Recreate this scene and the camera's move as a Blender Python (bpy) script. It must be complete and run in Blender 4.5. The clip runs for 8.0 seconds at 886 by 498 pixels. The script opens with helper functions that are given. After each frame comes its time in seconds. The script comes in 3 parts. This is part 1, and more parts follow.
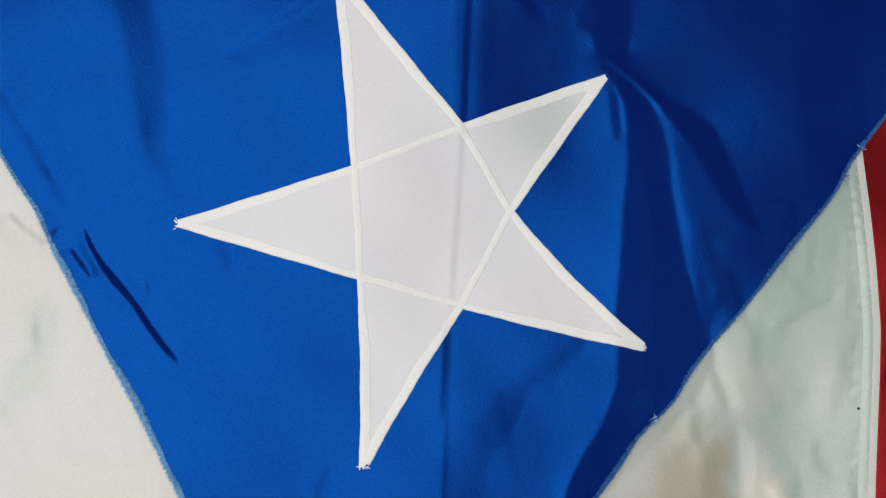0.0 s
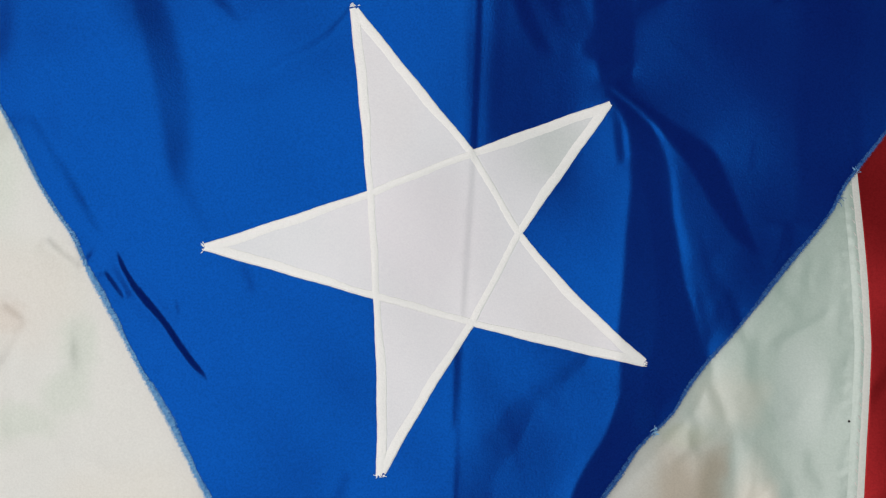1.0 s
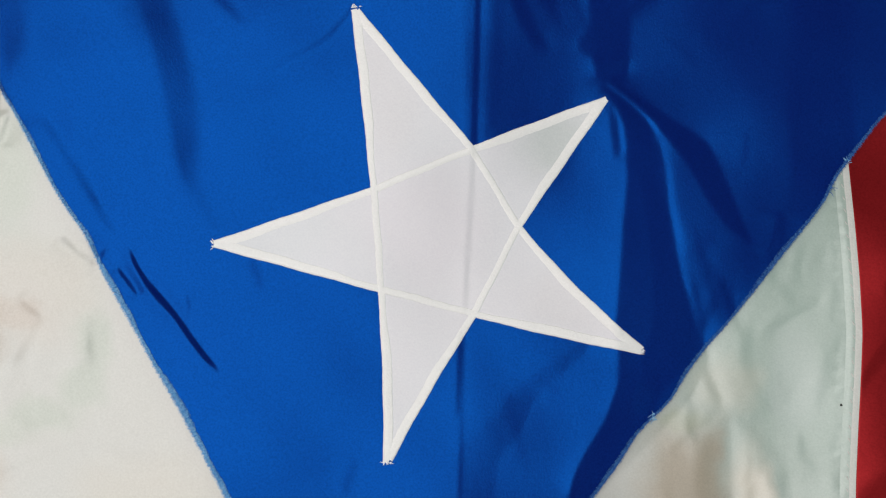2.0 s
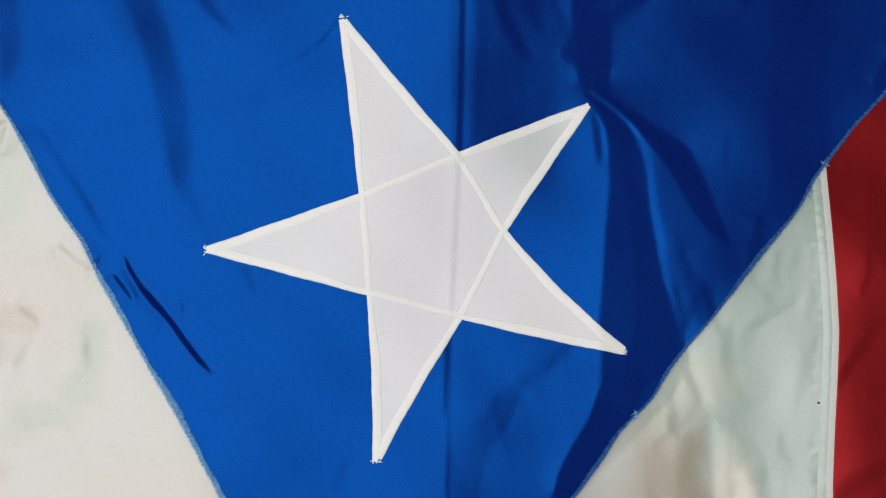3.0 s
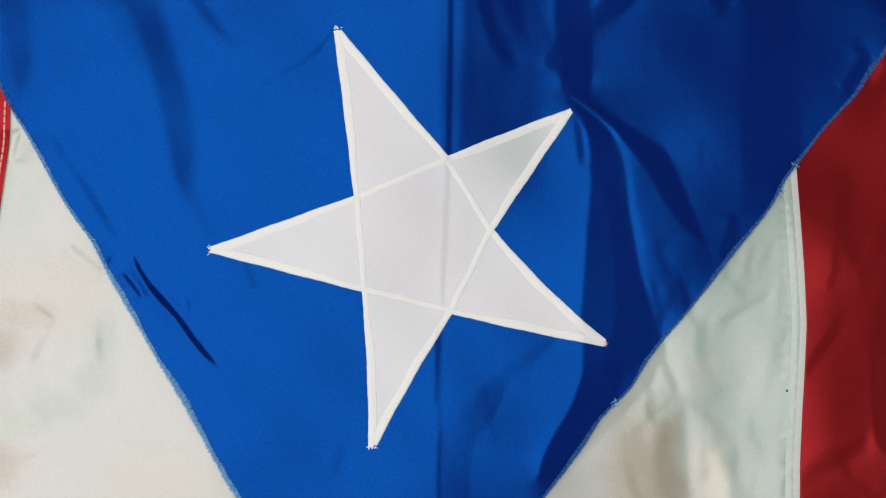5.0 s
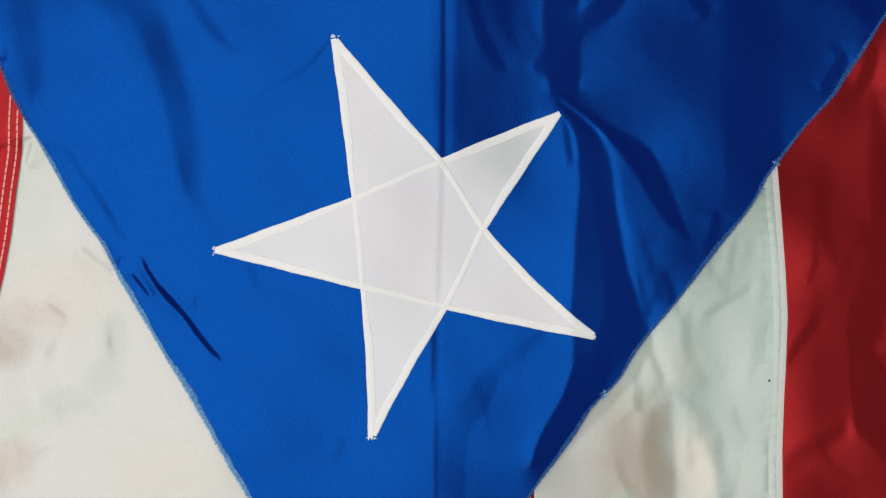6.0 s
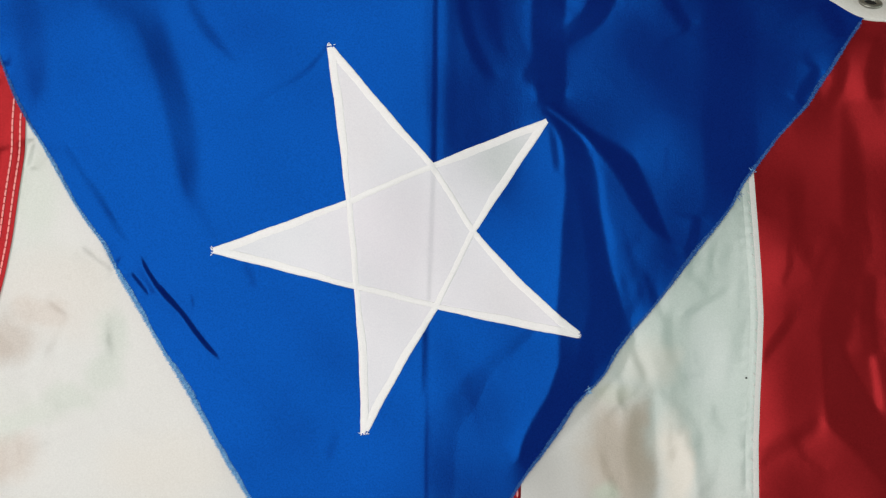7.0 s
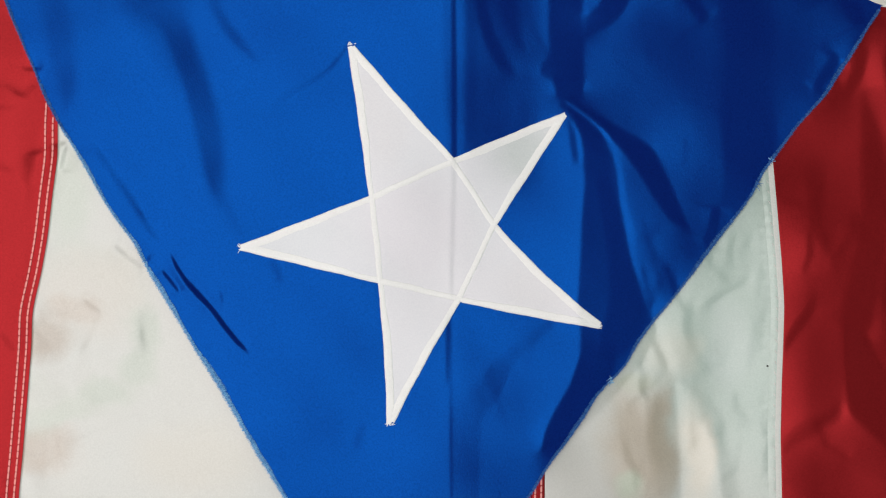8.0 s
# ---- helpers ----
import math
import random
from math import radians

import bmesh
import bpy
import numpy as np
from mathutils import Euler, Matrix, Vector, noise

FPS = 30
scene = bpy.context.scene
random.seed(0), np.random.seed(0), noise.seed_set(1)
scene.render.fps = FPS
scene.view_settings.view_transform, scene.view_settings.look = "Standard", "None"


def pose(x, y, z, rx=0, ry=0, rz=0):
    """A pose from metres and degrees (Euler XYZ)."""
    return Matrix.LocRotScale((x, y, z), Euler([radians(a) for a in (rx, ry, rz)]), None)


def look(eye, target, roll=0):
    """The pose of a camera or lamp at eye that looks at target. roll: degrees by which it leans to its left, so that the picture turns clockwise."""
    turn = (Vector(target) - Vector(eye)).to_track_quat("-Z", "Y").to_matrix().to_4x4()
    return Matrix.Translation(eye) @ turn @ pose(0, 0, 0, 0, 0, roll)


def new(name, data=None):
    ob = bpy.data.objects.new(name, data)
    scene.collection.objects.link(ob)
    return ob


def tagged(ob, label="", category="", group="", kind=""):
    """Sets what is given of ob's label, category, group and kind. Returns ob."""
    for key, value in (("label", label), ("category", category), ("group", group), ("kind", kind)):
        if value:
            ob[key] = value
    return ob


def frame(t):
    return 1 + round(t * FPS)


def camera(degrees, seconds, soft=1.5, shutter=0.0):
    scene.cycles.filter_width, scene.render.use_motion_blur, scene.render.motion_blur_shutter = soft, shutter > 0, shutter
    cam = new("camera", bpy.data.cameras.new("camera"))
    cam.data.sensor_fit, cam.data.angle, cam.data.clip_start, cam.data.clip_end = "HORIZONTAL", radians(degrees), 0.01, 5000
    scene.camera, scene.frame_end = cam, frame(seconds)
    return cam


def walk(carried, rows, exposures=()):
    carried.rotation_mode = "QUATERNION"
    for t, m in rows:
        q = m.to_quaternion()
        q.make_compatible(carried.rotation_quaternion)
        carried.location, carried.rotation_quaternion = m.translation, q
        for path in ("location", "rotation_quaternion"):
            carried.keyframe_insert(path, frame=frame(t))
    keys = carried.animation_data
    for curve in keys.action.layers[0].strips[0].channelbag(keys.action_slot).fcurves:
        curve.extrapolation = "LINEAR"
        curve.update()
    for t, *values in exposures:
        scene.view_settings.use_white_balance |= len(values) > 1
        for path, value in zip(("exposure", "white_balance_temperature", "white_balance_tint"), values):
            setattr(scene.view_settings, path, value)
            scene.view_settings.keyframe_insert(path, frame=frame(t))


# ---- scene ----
cam = camera(57.0, 8.0, soft=1.25)
PATH = [
    (0.0, -0.0159, -0.0433, 0.4328, 4.12, -2.15, -0.18),
    (0.1, -0.0156, -0.0412, 0.4349, 3.81, -2.01, -0.13),
    (0.2, -0.0153, -0.0391, 0.4370, 3.34, -1.49, -0.09),
    (0.3, -0.0150, -0.0369, 0.4393, 3.14, -1.20, -0.06),
    (0.4, -0.0149, -0.0344, 0.4417, 2.99, -1.28, -0.03),
    (0.5, -0.0148, -0.0317, 0.4443, 3.01, -1.45, -0.02),
    (0.6, -0.0148, -0.0287, 0.4472, 2.95, -1.66, -0.03),
    (0.7, -0.0149, -0.0257, 0.4501, 2.83, -1.87, -0.05),
    (0.8, -0.0150, -0.0230, 0.4531, 2.65, -1.86, -0.10),
    (0.9, -0.0152, -0.0210, 0.4558, 2.45, -1.55, -0.15),
    (1.0, -0.0154, -0.0199, 0.4583, 2.43, -1.17, -0.22),
    (1.1, -0.0157, -0.0195, 0.4603, 2.41, -0.89, -0.29),
    (1.2, -0.0160, -0.0193, 0.4620, 2.47, -0.71, -0.37),
    (1.3, -0.0163, -0.0192, 0.4634, 2.50, -0.53, -0.44),
    (1.4, -0.0165, -0.0191, 0.4646, 2.37, -0.56, -0.52),
    (1.5, -0.0166, -0.0191, 0.4658, 2.18, -0.75, -0.60),
    (1.6, -0.0165, -0.0190, 0.4670, 1.96, -0.96, -0.68),
    (2.8, -0.0067, -0.0144, 0.4822, 1.54, -0.49, -1.26),
    (2.9, -0.0059, -0.0138, 0.4833, 1.47, -0.58, -1.28),
    (3.0, -0.0052, -0.0131, 0.4844, 1.34, -0.66, -1.29),
    (3.1, -0.0046, -0.0124, 0.4854, 1.27, -0.81, -1.30),
    (3.2, -0.0041, -0.0117, 0.4865, 1.11, -0.82, -1.30),
    (3.3, -0.0035, -0.0109, 0.4877, 0.96, -0.67, -1.30),
    (3.4, -0.0028, -0.0102, 0.4890, 0.90, -0.51, -1.30),
    (3.5, -0.0020, -0.0095, 0.4907, 0.83, -0.48, -1.31),
    (3.6, -0.0010, -0.0089, 0.4927, 0.78, -0.40, -1.33),
    (3.7, 0.0002, -0.0082, 0.4949, 0.73, -0.47, -1.35),
    (3.8, 0.0012, -0.0077, 0.4971, 0.54, -0.59, -1.37),
    (3.9, 0.0019, -0.0071, 0.4992, 0.40, -0.64, -1.39),
    (4.0, 0.0022, -0.0066, 0.5009, 0.32, -0.60, -1.39),
    (4.1, 0.0019, -0.0061, 0.5022, 0.36, -0.49, -1.39),
    (4.2, 0.0013, -0.0056, 0.5031, 0.37, -0.32, -1.39),
    (4.3, 0.0005, -0.0052, 0.5039, 0.50, -0.38, -1.38),
    (4.4, -0.0001, -0.0048, 0.5046, 0.44, -0.37, -1.38),
    (4.5, -0.0004, -0.0044, 0.5055, 0.28, -0.52, -1.38),
    (5.9, 0.0084, -0.0027, 0.5336, -0.10, -0.30, -2.12),
    (6.0, 0.0085, -0.0027, 0.5354, -0.13, -0.16, -2.13),
    (6.2, 0.0078, -0.0027, 0.5386, -0.10, 0.00, -1.95),
    (6.3, 0.0071, -0.0028, 0.5401, -0.28, 0.13, -1.80),
    (6.4, 0.0063, -0.0029, 0.5418, -0.19, 0.13, -1.67),
    (6.5, 0.0054, -0.0030, 0.5437, -0.10, -0.12, -1.62),
    (6.6, 0.0045, -0.0037, 0.5459, 0.01, -0.31, -1.63),
    (6.7, 0.0037, -0.0053, 0.5483, 0.17, -0.55, -1.66),
    (6.8, 0.0029, -0.0070, 0.5507, 0.40, -0.81, -1.70),
    (6.9, 0.0022, -0.0085, 0.5529, 0.63, -1.18, -1.77),
    (7.0, 0.0015, -0.0091, 0.5548, 0.66, -1.48, -1.86),
    (7.1, 0.0009, -0.0088, 0.5562, 0.54, -1.61, -1.97),
    (7.2, 0.0004, -0.0082, 0.5573, 0.39, -1.62, -2.10),
    (7.3, -0.0000, -0.0075, 0.5581, 0.20, -1.36, -2.22),
    (7.4, -0.0003, -0.0069, 0.5588, -0.07, -0.88, -2.35),
    (7.5, -0.0004, -0.0066, 0.5595, -0.18, -0.40, -2.46),
    (7.6, -0.0002, -0.0067, 0.5603, -0.19, -0.05, -2.54),
    (7.7, 0.0003, -0.0069, 0.5613, -0.13, 0.05, -2.61),
    (7.8, 0.0010, -0.0072, 0.5623, -0.04, 0.11, -2.65),
    (8.0, 0.0028, -0.0080, 0.5645, 0.11, 0.20, -2.71),
]
walk(cam, [(t, pose(x, y, z, rx, ry, rz)) for t, x, y, z, rx, ry, rz in PATH], [(0.0, -0.13), (4.5, -0.11), (6.0, -0.09), (6.5, -0.08), (7.0, -0.01), (8.0, -0.03)])

# ---- light ----
world = bpy.data.worlds.new("world")
scene.world = world
world.use_nodes = True
world.node_tree.nodes["Background"].inputs["Color"].default_value = (0.55, 0.6, 0.65, 1)
world.node_tree.nodes["Background"].inputs["Strength"].default_value = 0.05


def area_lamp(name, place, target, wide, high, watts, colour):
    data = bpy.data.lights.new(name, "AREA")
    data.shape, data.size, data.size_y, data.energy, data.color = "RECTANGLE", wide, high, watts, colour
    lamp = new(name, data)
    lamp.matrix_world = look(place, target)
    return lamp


# an unseen broad overhead source, and an unseen cool fill added from the right
area_lamp("overhead_light", (-0.78, 0.0, 1.68), (-0.78, 0.0, 0.0), 2.04, 2.4, 33.5, (1.0, 0.98, 0.955))
area_lamp("cool_fill", (2.18, -0.2, 0.75), (0.2, -0.2, 0.0), 1.3, 1.0, 10.0, (0.78, 1.0, 0.93))


# ---- the flag's plan: a sheet with u across, v down the cloth, drawn from a station above it ----
STATION = pose(0.0015, -0.0091, 0.5548, 0.66, -1.48, -1.86)
STATION_EYE, STATION_TURN = np.array(STATION.translation), np.array(STATION.to_3x3())


def plan(u, v, z=0.0):
    """Metres across and along the table for a place of the plan, at the height z."""
    u, v, z = np.asarray(u, float), np.asarray(v, float), np.asarray(z, float)
    way = [STATION_TURN[i, 0] * (u - 784) - STATION_TURN[i, 1] * (v - 441) - STATION_TURN[i, 2] * 1443.9 for i in range(3)]
    far = (z - STATION_EYE[2]) / way[2]
    return STATION_EYE[0] + way[0] * far, STATION_EYE[1] + way[1] * far


# ---- materials ----
def cloth(name, colour, other, rough=0.5, metal=0.0, grain=0.25, weave=0.12, gloss=None, shine=0.25, tint_patches=(), strands=False):
    """Woven nylon: two near shades in soft clouds, a fine thread grain and relief."""
    mat = bpy.data.materials.new(name)
    mat.use_nodes = True
    nodes, links = mat.node_tree.nodes, mat.node_tree.links
    bsdf = nodes["Principled BSDF"]
    coord = nodes.new("ShaderNodeTexCoord")
    cloud = nodes.new("ShaderNodeTexNoise")
    cloud.inputs["Scale"].default_value, cloud.inputs["Detail"].default_value = 9.0, 5.0
    fine = nodes.new("ShaderNodeTexNoise")
    fine.inputs["Scale"].default_value, fine.inputs["Detail"].default_value = 900.0, 3.0
    crumple = nodes.new("ShaderNodeTexNoise")
    crumple.inputs["Scale"].default_value, crumple.inputs["Detail"].default_value = 55.0, 4.0
    for n in (cloud, fine, crumple):
        links.new(coord.outputs["Object"], n.inputs["Vector"])
    tone = nodes.new("ShaderNodeMix")
    tone.data_type = "RGBA"
    tone.inputs[6].default_value, tone.inputs[7].default_value = (*colour, 1), (*other, 1)
    ramp = nodes.new("ShaderNodeMapRange")
    ramp.inputs["From Min"].default_value, ramp.inputs["From Max"].default_value = 0.35, 0.65
    links.new(cloud.outputs["Fac"], ramp.inputs["Value"])
    if strands:
        links.new(nodes.new("ShaderNodeNewGeometry").outputs["Random Per Island"], tone.inputs[0])
    else:
        links.new(ramp.outputs["Result"], tone.inputs[0])
    speck = nodes.new("ShaderNodeMix")
    speck.data_type, speck.blend_type = "RGBA", "OVERLAY"
    speck.inputs[0].default_value = grain
    last = tone.outputs[2]
    if tint_patches:
        # soft tinted patches: print from beneath, star tones, light put into the colour
        shift = nodes.new("ShaderNodeVectorMath")
        shift.operation = "MULTIPLY_ADD"
        wobble = nodes.new("ShaderNodeTexNoise")
        wobble.inputs["Scale"].default_value, wobble.inputs["Detail"].default_value = 26.0, 6.0
        links.new(coord.outputs["Object"], wobble.inputs["Vector"])
        links.new(wobble.outputs["Color"], shift.inputs[0])
        shift.inputs[1].default_value = (0.03, 0.03, 0.0)
        links.new(coord.outputs["Object"], shift.inputs[2])
        for (u, v), (ru, rv), ring, soft, tint, amount in tint_patches:
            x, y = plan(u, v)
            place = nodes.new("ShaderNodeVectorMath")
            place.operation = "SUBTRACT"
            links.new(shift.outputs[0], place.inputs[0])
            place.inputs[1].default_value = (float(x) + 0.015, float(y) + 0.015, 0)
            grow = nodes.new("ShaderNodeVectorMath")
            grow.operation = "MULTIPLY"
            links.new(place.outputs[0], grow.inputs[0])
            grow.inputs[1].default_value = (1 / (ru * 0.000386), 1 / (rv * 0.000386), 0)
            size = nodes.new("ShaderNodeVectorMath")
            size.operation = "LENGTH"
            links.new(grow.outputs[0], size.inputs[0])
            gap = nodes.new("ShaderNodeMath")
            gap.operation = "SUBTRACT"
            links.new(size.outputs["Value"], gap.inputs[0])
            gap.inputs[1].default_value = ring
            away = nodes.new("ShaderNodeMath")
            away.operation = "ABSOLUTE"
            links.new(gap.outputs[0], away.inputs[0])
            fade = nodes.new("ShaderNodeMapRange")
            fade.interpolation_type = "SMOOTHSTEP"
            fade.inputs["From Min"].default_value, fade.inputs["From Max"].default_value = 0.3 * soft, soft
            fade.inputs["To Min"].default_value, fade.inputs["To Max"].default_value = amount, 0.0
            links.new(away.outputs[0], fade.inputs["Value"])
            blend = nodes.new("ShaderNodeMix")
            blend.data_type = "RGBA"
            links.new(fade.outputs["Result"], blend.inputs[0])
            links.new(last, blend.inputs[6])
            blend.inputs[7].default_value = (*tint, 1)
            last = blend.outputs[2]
    links.new(last, speck.inputs[6])
    links.new(fine.outputs["Fac"], speck.inputs[7])
    links.new(speck.outputs[2], bsdf.inputs["Base Color"])
    # relief: threads and small crumples
    add = nodes.new("ShaderNodeMath")
    add.operation = "MULTIPLY_ADD"
    links.new(crumple.outputs["Fac"], add.inputs[0])
    add.inputs[1].default_value = 1.6
    links.new(fine.outputs["Fac"], add.inputs[2])
    bump = nodes.new("ShaderNodeBump")
    bump.inputs["Strength"].default_value, bump.inputs["Distance"].default_value = weave, 0.0012
    links.new(add.outputs[0], bump.inputs["Height"])
    links.new(bump.outputs["Normal"], bsdf.inputs["Normal"])
    bsdf.inputs["Roughness"].default_value = rough
    bsdf.inputs["Specular IOR Level"].default_value = shine
    bsdf.inputs["Metallic"].default_value = metal if gloss is None else 0.0
    if gloss:
        # satin threads: a share of the cloth reflects in its own dye's colour
        satin = nodes.new("ShaderNodeBsdfPrincipled")
        weft = nodes.new("ShaderNodeMapRange")
        weft.inputs["From Min"].default_value, weft.inputs["From Max"].default_value = 0.3, 0.7
        weft.inputs["To Min"].default_value, weft.inputs["To Max"].default_value = 1 - 0.5 * grain, 1 + 0.5 * grain
        links.new(fine.outputs["Fac"], weft.inputs["Value"])
        dye = nodes.new("ShaderNodeVectorMath")
        dye.operation = "SCALE"
        dye.inputs[0].default_value = gloss
        links.new(weft.outputs["Result"], dye.inputs["Scale"])
        links.new(dye.outputs[0], satin.inputs["Base Color"])
        satin.inputs["Metallic"].default_value, satin.inputs["Roughness"].default_value = 1.0, rough
        links.new(bump.outputs["Normal"], satin.inputs["Normal"])
        both = nodes.new("ShaderNodeMixShader")
        both.inputs[0].default_value = metal
        links.new(bsdf.outputs[0], both.inputs[1])
        links.new(satin.outputs[0], both.inputs[2])
        links.new(both.outputs[0], nodes["Material Output"].inputs["Surface"])
    return mat


BLUE = cloth("blue_nylon", (0.0055, 0.016, 0.245), (0.005, 0.0145, 0.225), 0.32, 0.43, 0.3, 0.10, (0.002, 0.098, 0.41), 0.0)
FRAY = cloth("frayed_blue", (0.03, 0.22, 0.58), (0.27, 0.53, 0.83), 0.8, strands=True)
# the same threads with shade put into the colour, for the dimmer edges
FRAY_SHADED = cloth("frayed_blue_shaded", (0.006, 0.06, 0.31), (0.06, 0.19, 0.49), 0.8, strands=True)
RED = cloth("red_nylon", (0.23, 0.011, 0.015), (0.20, 0.0095, 0.013), 0.34, 0.42, 0.25, 0.07, (0.455, 0.029, 0.034), 0.0)
# greenish light and a pale lit ridge put into the colour; brown print beneath
PRINT_AND_LIGHT_RIGHT = (
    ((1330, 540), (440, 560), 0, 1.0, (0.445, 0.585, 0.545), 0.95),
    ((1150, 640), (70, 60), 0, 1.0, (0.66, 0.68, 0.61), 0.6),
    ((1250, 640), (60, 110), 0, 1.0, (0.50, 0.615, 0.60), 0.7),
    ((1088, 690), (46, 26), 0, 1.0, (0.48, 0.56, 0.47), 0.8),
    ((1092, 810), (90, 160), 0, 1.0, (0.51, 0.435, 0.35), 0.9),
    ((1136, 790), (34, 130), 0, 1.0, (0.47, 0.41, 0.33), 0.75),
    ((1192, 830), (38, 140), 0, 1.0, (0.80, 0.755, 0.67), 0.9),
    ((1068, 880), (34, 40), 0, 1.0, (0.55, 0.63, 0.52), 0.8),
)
# warm and greenish printed shapes of the cover beneath
SHOWS_LEFT = (
    ((80, 590), (124, 132), 1.0, 0.36, (0.52, 0.58, 0.51), 0.22),
    ((110, 520), (140, 110), 0, 1.0, (0.66, 0.60, 0.55), 0.55),
    ((210, 590), (38, 62), 0, 1.0, (0.52, 0.585, 0.52), 0.65),
    ((188, 650), (48, 44), 0, 1.0, (0.52, 0.585, 0.52), 0.65),
    ((138, 700), (66, 34), 0, 1.0, (0.52, 0.585, 0.52), 0.65),
    ((70, 732), (70, 34), 0, 1.0, (0.55, 0.61, 0.54), 0.5),
    ((5, 752), (70, 40), 0, 1.0, (0.55, 0.61, 0.54), 0.5),
    ((22, 600), (70, 62), 0, 1.0, (0.42, 0.32, 0.25), 0.7),
    ((85, 545), (66, 34), 0, 1.0, (0.56, 0.45, 0.38), 0.5),
    ((15, 800), (85, 55), 0, 1.0, (0.50, 0.36, 0.27), 0.5),
    ((70, 340), (70, 130), 0, 1.0, (0.56, 0.62, 0.56), 0.8),
    ((300, 820), (160, 90), 0, 1.0, (0.70, 0.66, 0.60), 0.6),
)
# tones of the star's middle and arms, the upper right arm greyest
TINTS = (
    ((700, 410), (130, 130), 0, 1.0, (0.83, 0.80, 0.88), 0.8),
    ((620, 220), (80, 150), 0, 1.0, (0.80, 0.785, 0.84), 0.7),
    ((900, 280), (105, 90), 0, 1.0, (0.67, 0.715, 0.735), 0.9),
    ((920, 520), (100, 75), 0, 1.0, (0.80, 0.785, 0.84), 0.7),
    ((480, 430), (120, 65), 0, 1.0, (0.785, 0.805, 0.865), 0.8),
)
WHITE = cloth("white_nylon", (0.655, 0.65, 0.635), (0.64, 0.648, 0.64), 0.37, 0.2, 0.15, 0.07, (0.68, 0.68, 0.67), tint_patches=PRINT_AND_LIGHT_RIGHT + SHOWS_LEFT)
# the green patch puts the stripe's cool light into the hem's colour
HEM = cloth("white_hem", (0.82, 0.80, 0.80), (0.77, 0.76, 0.76), 0.5, 0.05, 0.3, 0.2, (0.74, 0.73, 0.73), tint_patches=(((1330, 540), (520, 620), 0, 1.0, (0.60, 0.66, 0.62), 0.35),))
STAR = cloth("star_nylon", (0.815, 0.825, 0.895), (0.83, 0.82, 0.89), 0.45, 0.12, 0.2, 0.07, (0.76, 0.76, 0.79), tint_patches=TINTS)
TAPE = cloth("star_tape", (0.95, 0.95, 0.97), (0.925, 0.925, 0.95), 0.5, 0.12, 0.3, 0.2, (0.92, 0.91, 0.905))
CANVAS = cloth("white_canvas", (0.80, 0.80, 0.76), (0.76, 0.76, 0.72), 0.7, 0.0, 0.4, 0.3)
THREAD = cloth("pink_thread", (0.92, 0.31, 0.30), (0.95, 0.43, 0.41), 0.7)
DULL_THREAD = cloth("grey_thread", (0.71, 0.70, 0.69), (0.66, 0.65, 0.64), 0.7)
BRASS = cloth("tarnished_metal", (0.34, 0.34, 0.30), (0.46, 0.45, 0.40), 0.4, 0.85)
DARK = cloth("lint_and_hole_shade", (0.02, 0.02, 0.02), (0.03, 0.03, 0.03), 0.8)
WOOD = cloth("table_wood", (0.30, 0.19, 0.11), (0.22, 0.13, 0.07), 0.45)
PAINT = cloth("wall_paint", (0.62, 0.60, 0.56), (0.58, 0.56, 0.52), 0.8)
BOARD = cloth("floor_boards", (0.20, 0.13, 0.08), (0.26, 0.17, 0.10), 0.5)


FOLDS = []


def fold(drop, reach, *line):
    """A fold along (u, v, half width): it drops by so many mm to the right of a line drawn downwards, and eases out over its reach."""
    FOLDS.append((line, drop, reach))


# left of the centre crease
fold(1.3, 22, (594, 56, 3), (572, 92, 4), (545, 124, 6), (516, 144, 8), (484, 160, 10), (452, 182, 9), (420, 208, 7))
fold(1.5, 24, (100, 240, 9), (135, 290, 9), (175, 345, 10), (200, 395, 8), (235, 440, 6))
fold(0.9, 24, (172, 228, 6), (170, 270, 9), (178, 320, 6))
fold(3.6, 12, (243, 440, 1.5), (260, 478, 2.5), (278, 506, 4), (298, 527, 5), (324, 556, 3.6), (346, 587, 3.6), (366, 612, 3.2), (398, 644, 1.5))
fold(2.2, 12, (230, 480, 3), (248, 502, 5), (266, 526, 3))
fold(0.5, 15, (430, 465, 7), (445, 490, 8), (450, 512, 6))
fold(0.6, 10, (338, 520, 3), (342, 540, 3), (336, 562, 3))
fold(0.4, 15, (600, 760, 8), (588, 790, 8), (580, 815, 7))
# centre crease
fold(0.55, 12, (772, -80, 2), (770, 120, 2), (768, 290, 2), (762, 440, 2), (757, 575, 2))
fold(0.18, 12, (757, 540, 2), (755, 760, 2), (752, 1000, 2))
fold(0.4, 12, (752, 560, 2.5), (750, 640, 3), (749, 705, 2.5))
# right of the crease: slight strokes
fold(1.6, 30, (1165, -40, 11), (1190, 10, 12), (1222, 58, 8))
fold(2.0, 30, (1455, 0, 16), (1478, 40, 15), (1492, 68, 9))
fold(1.3, 14, (1452, 118, 8), (1428, 152, 9), (1408, 184, 6))
fold(1.2, 18, (1235, 380, 6), (1228, 420, 7), (1212, 455, 6))
fold(-1.2, 8, (962, 188, 2), (980, 200, 2), (1004, 217, 3), (1030, 240, 3), (1056, 270, 2))
fold(-0.35, 8, (976, 222, 2), (990, 250, 3), (998, 300, 3))
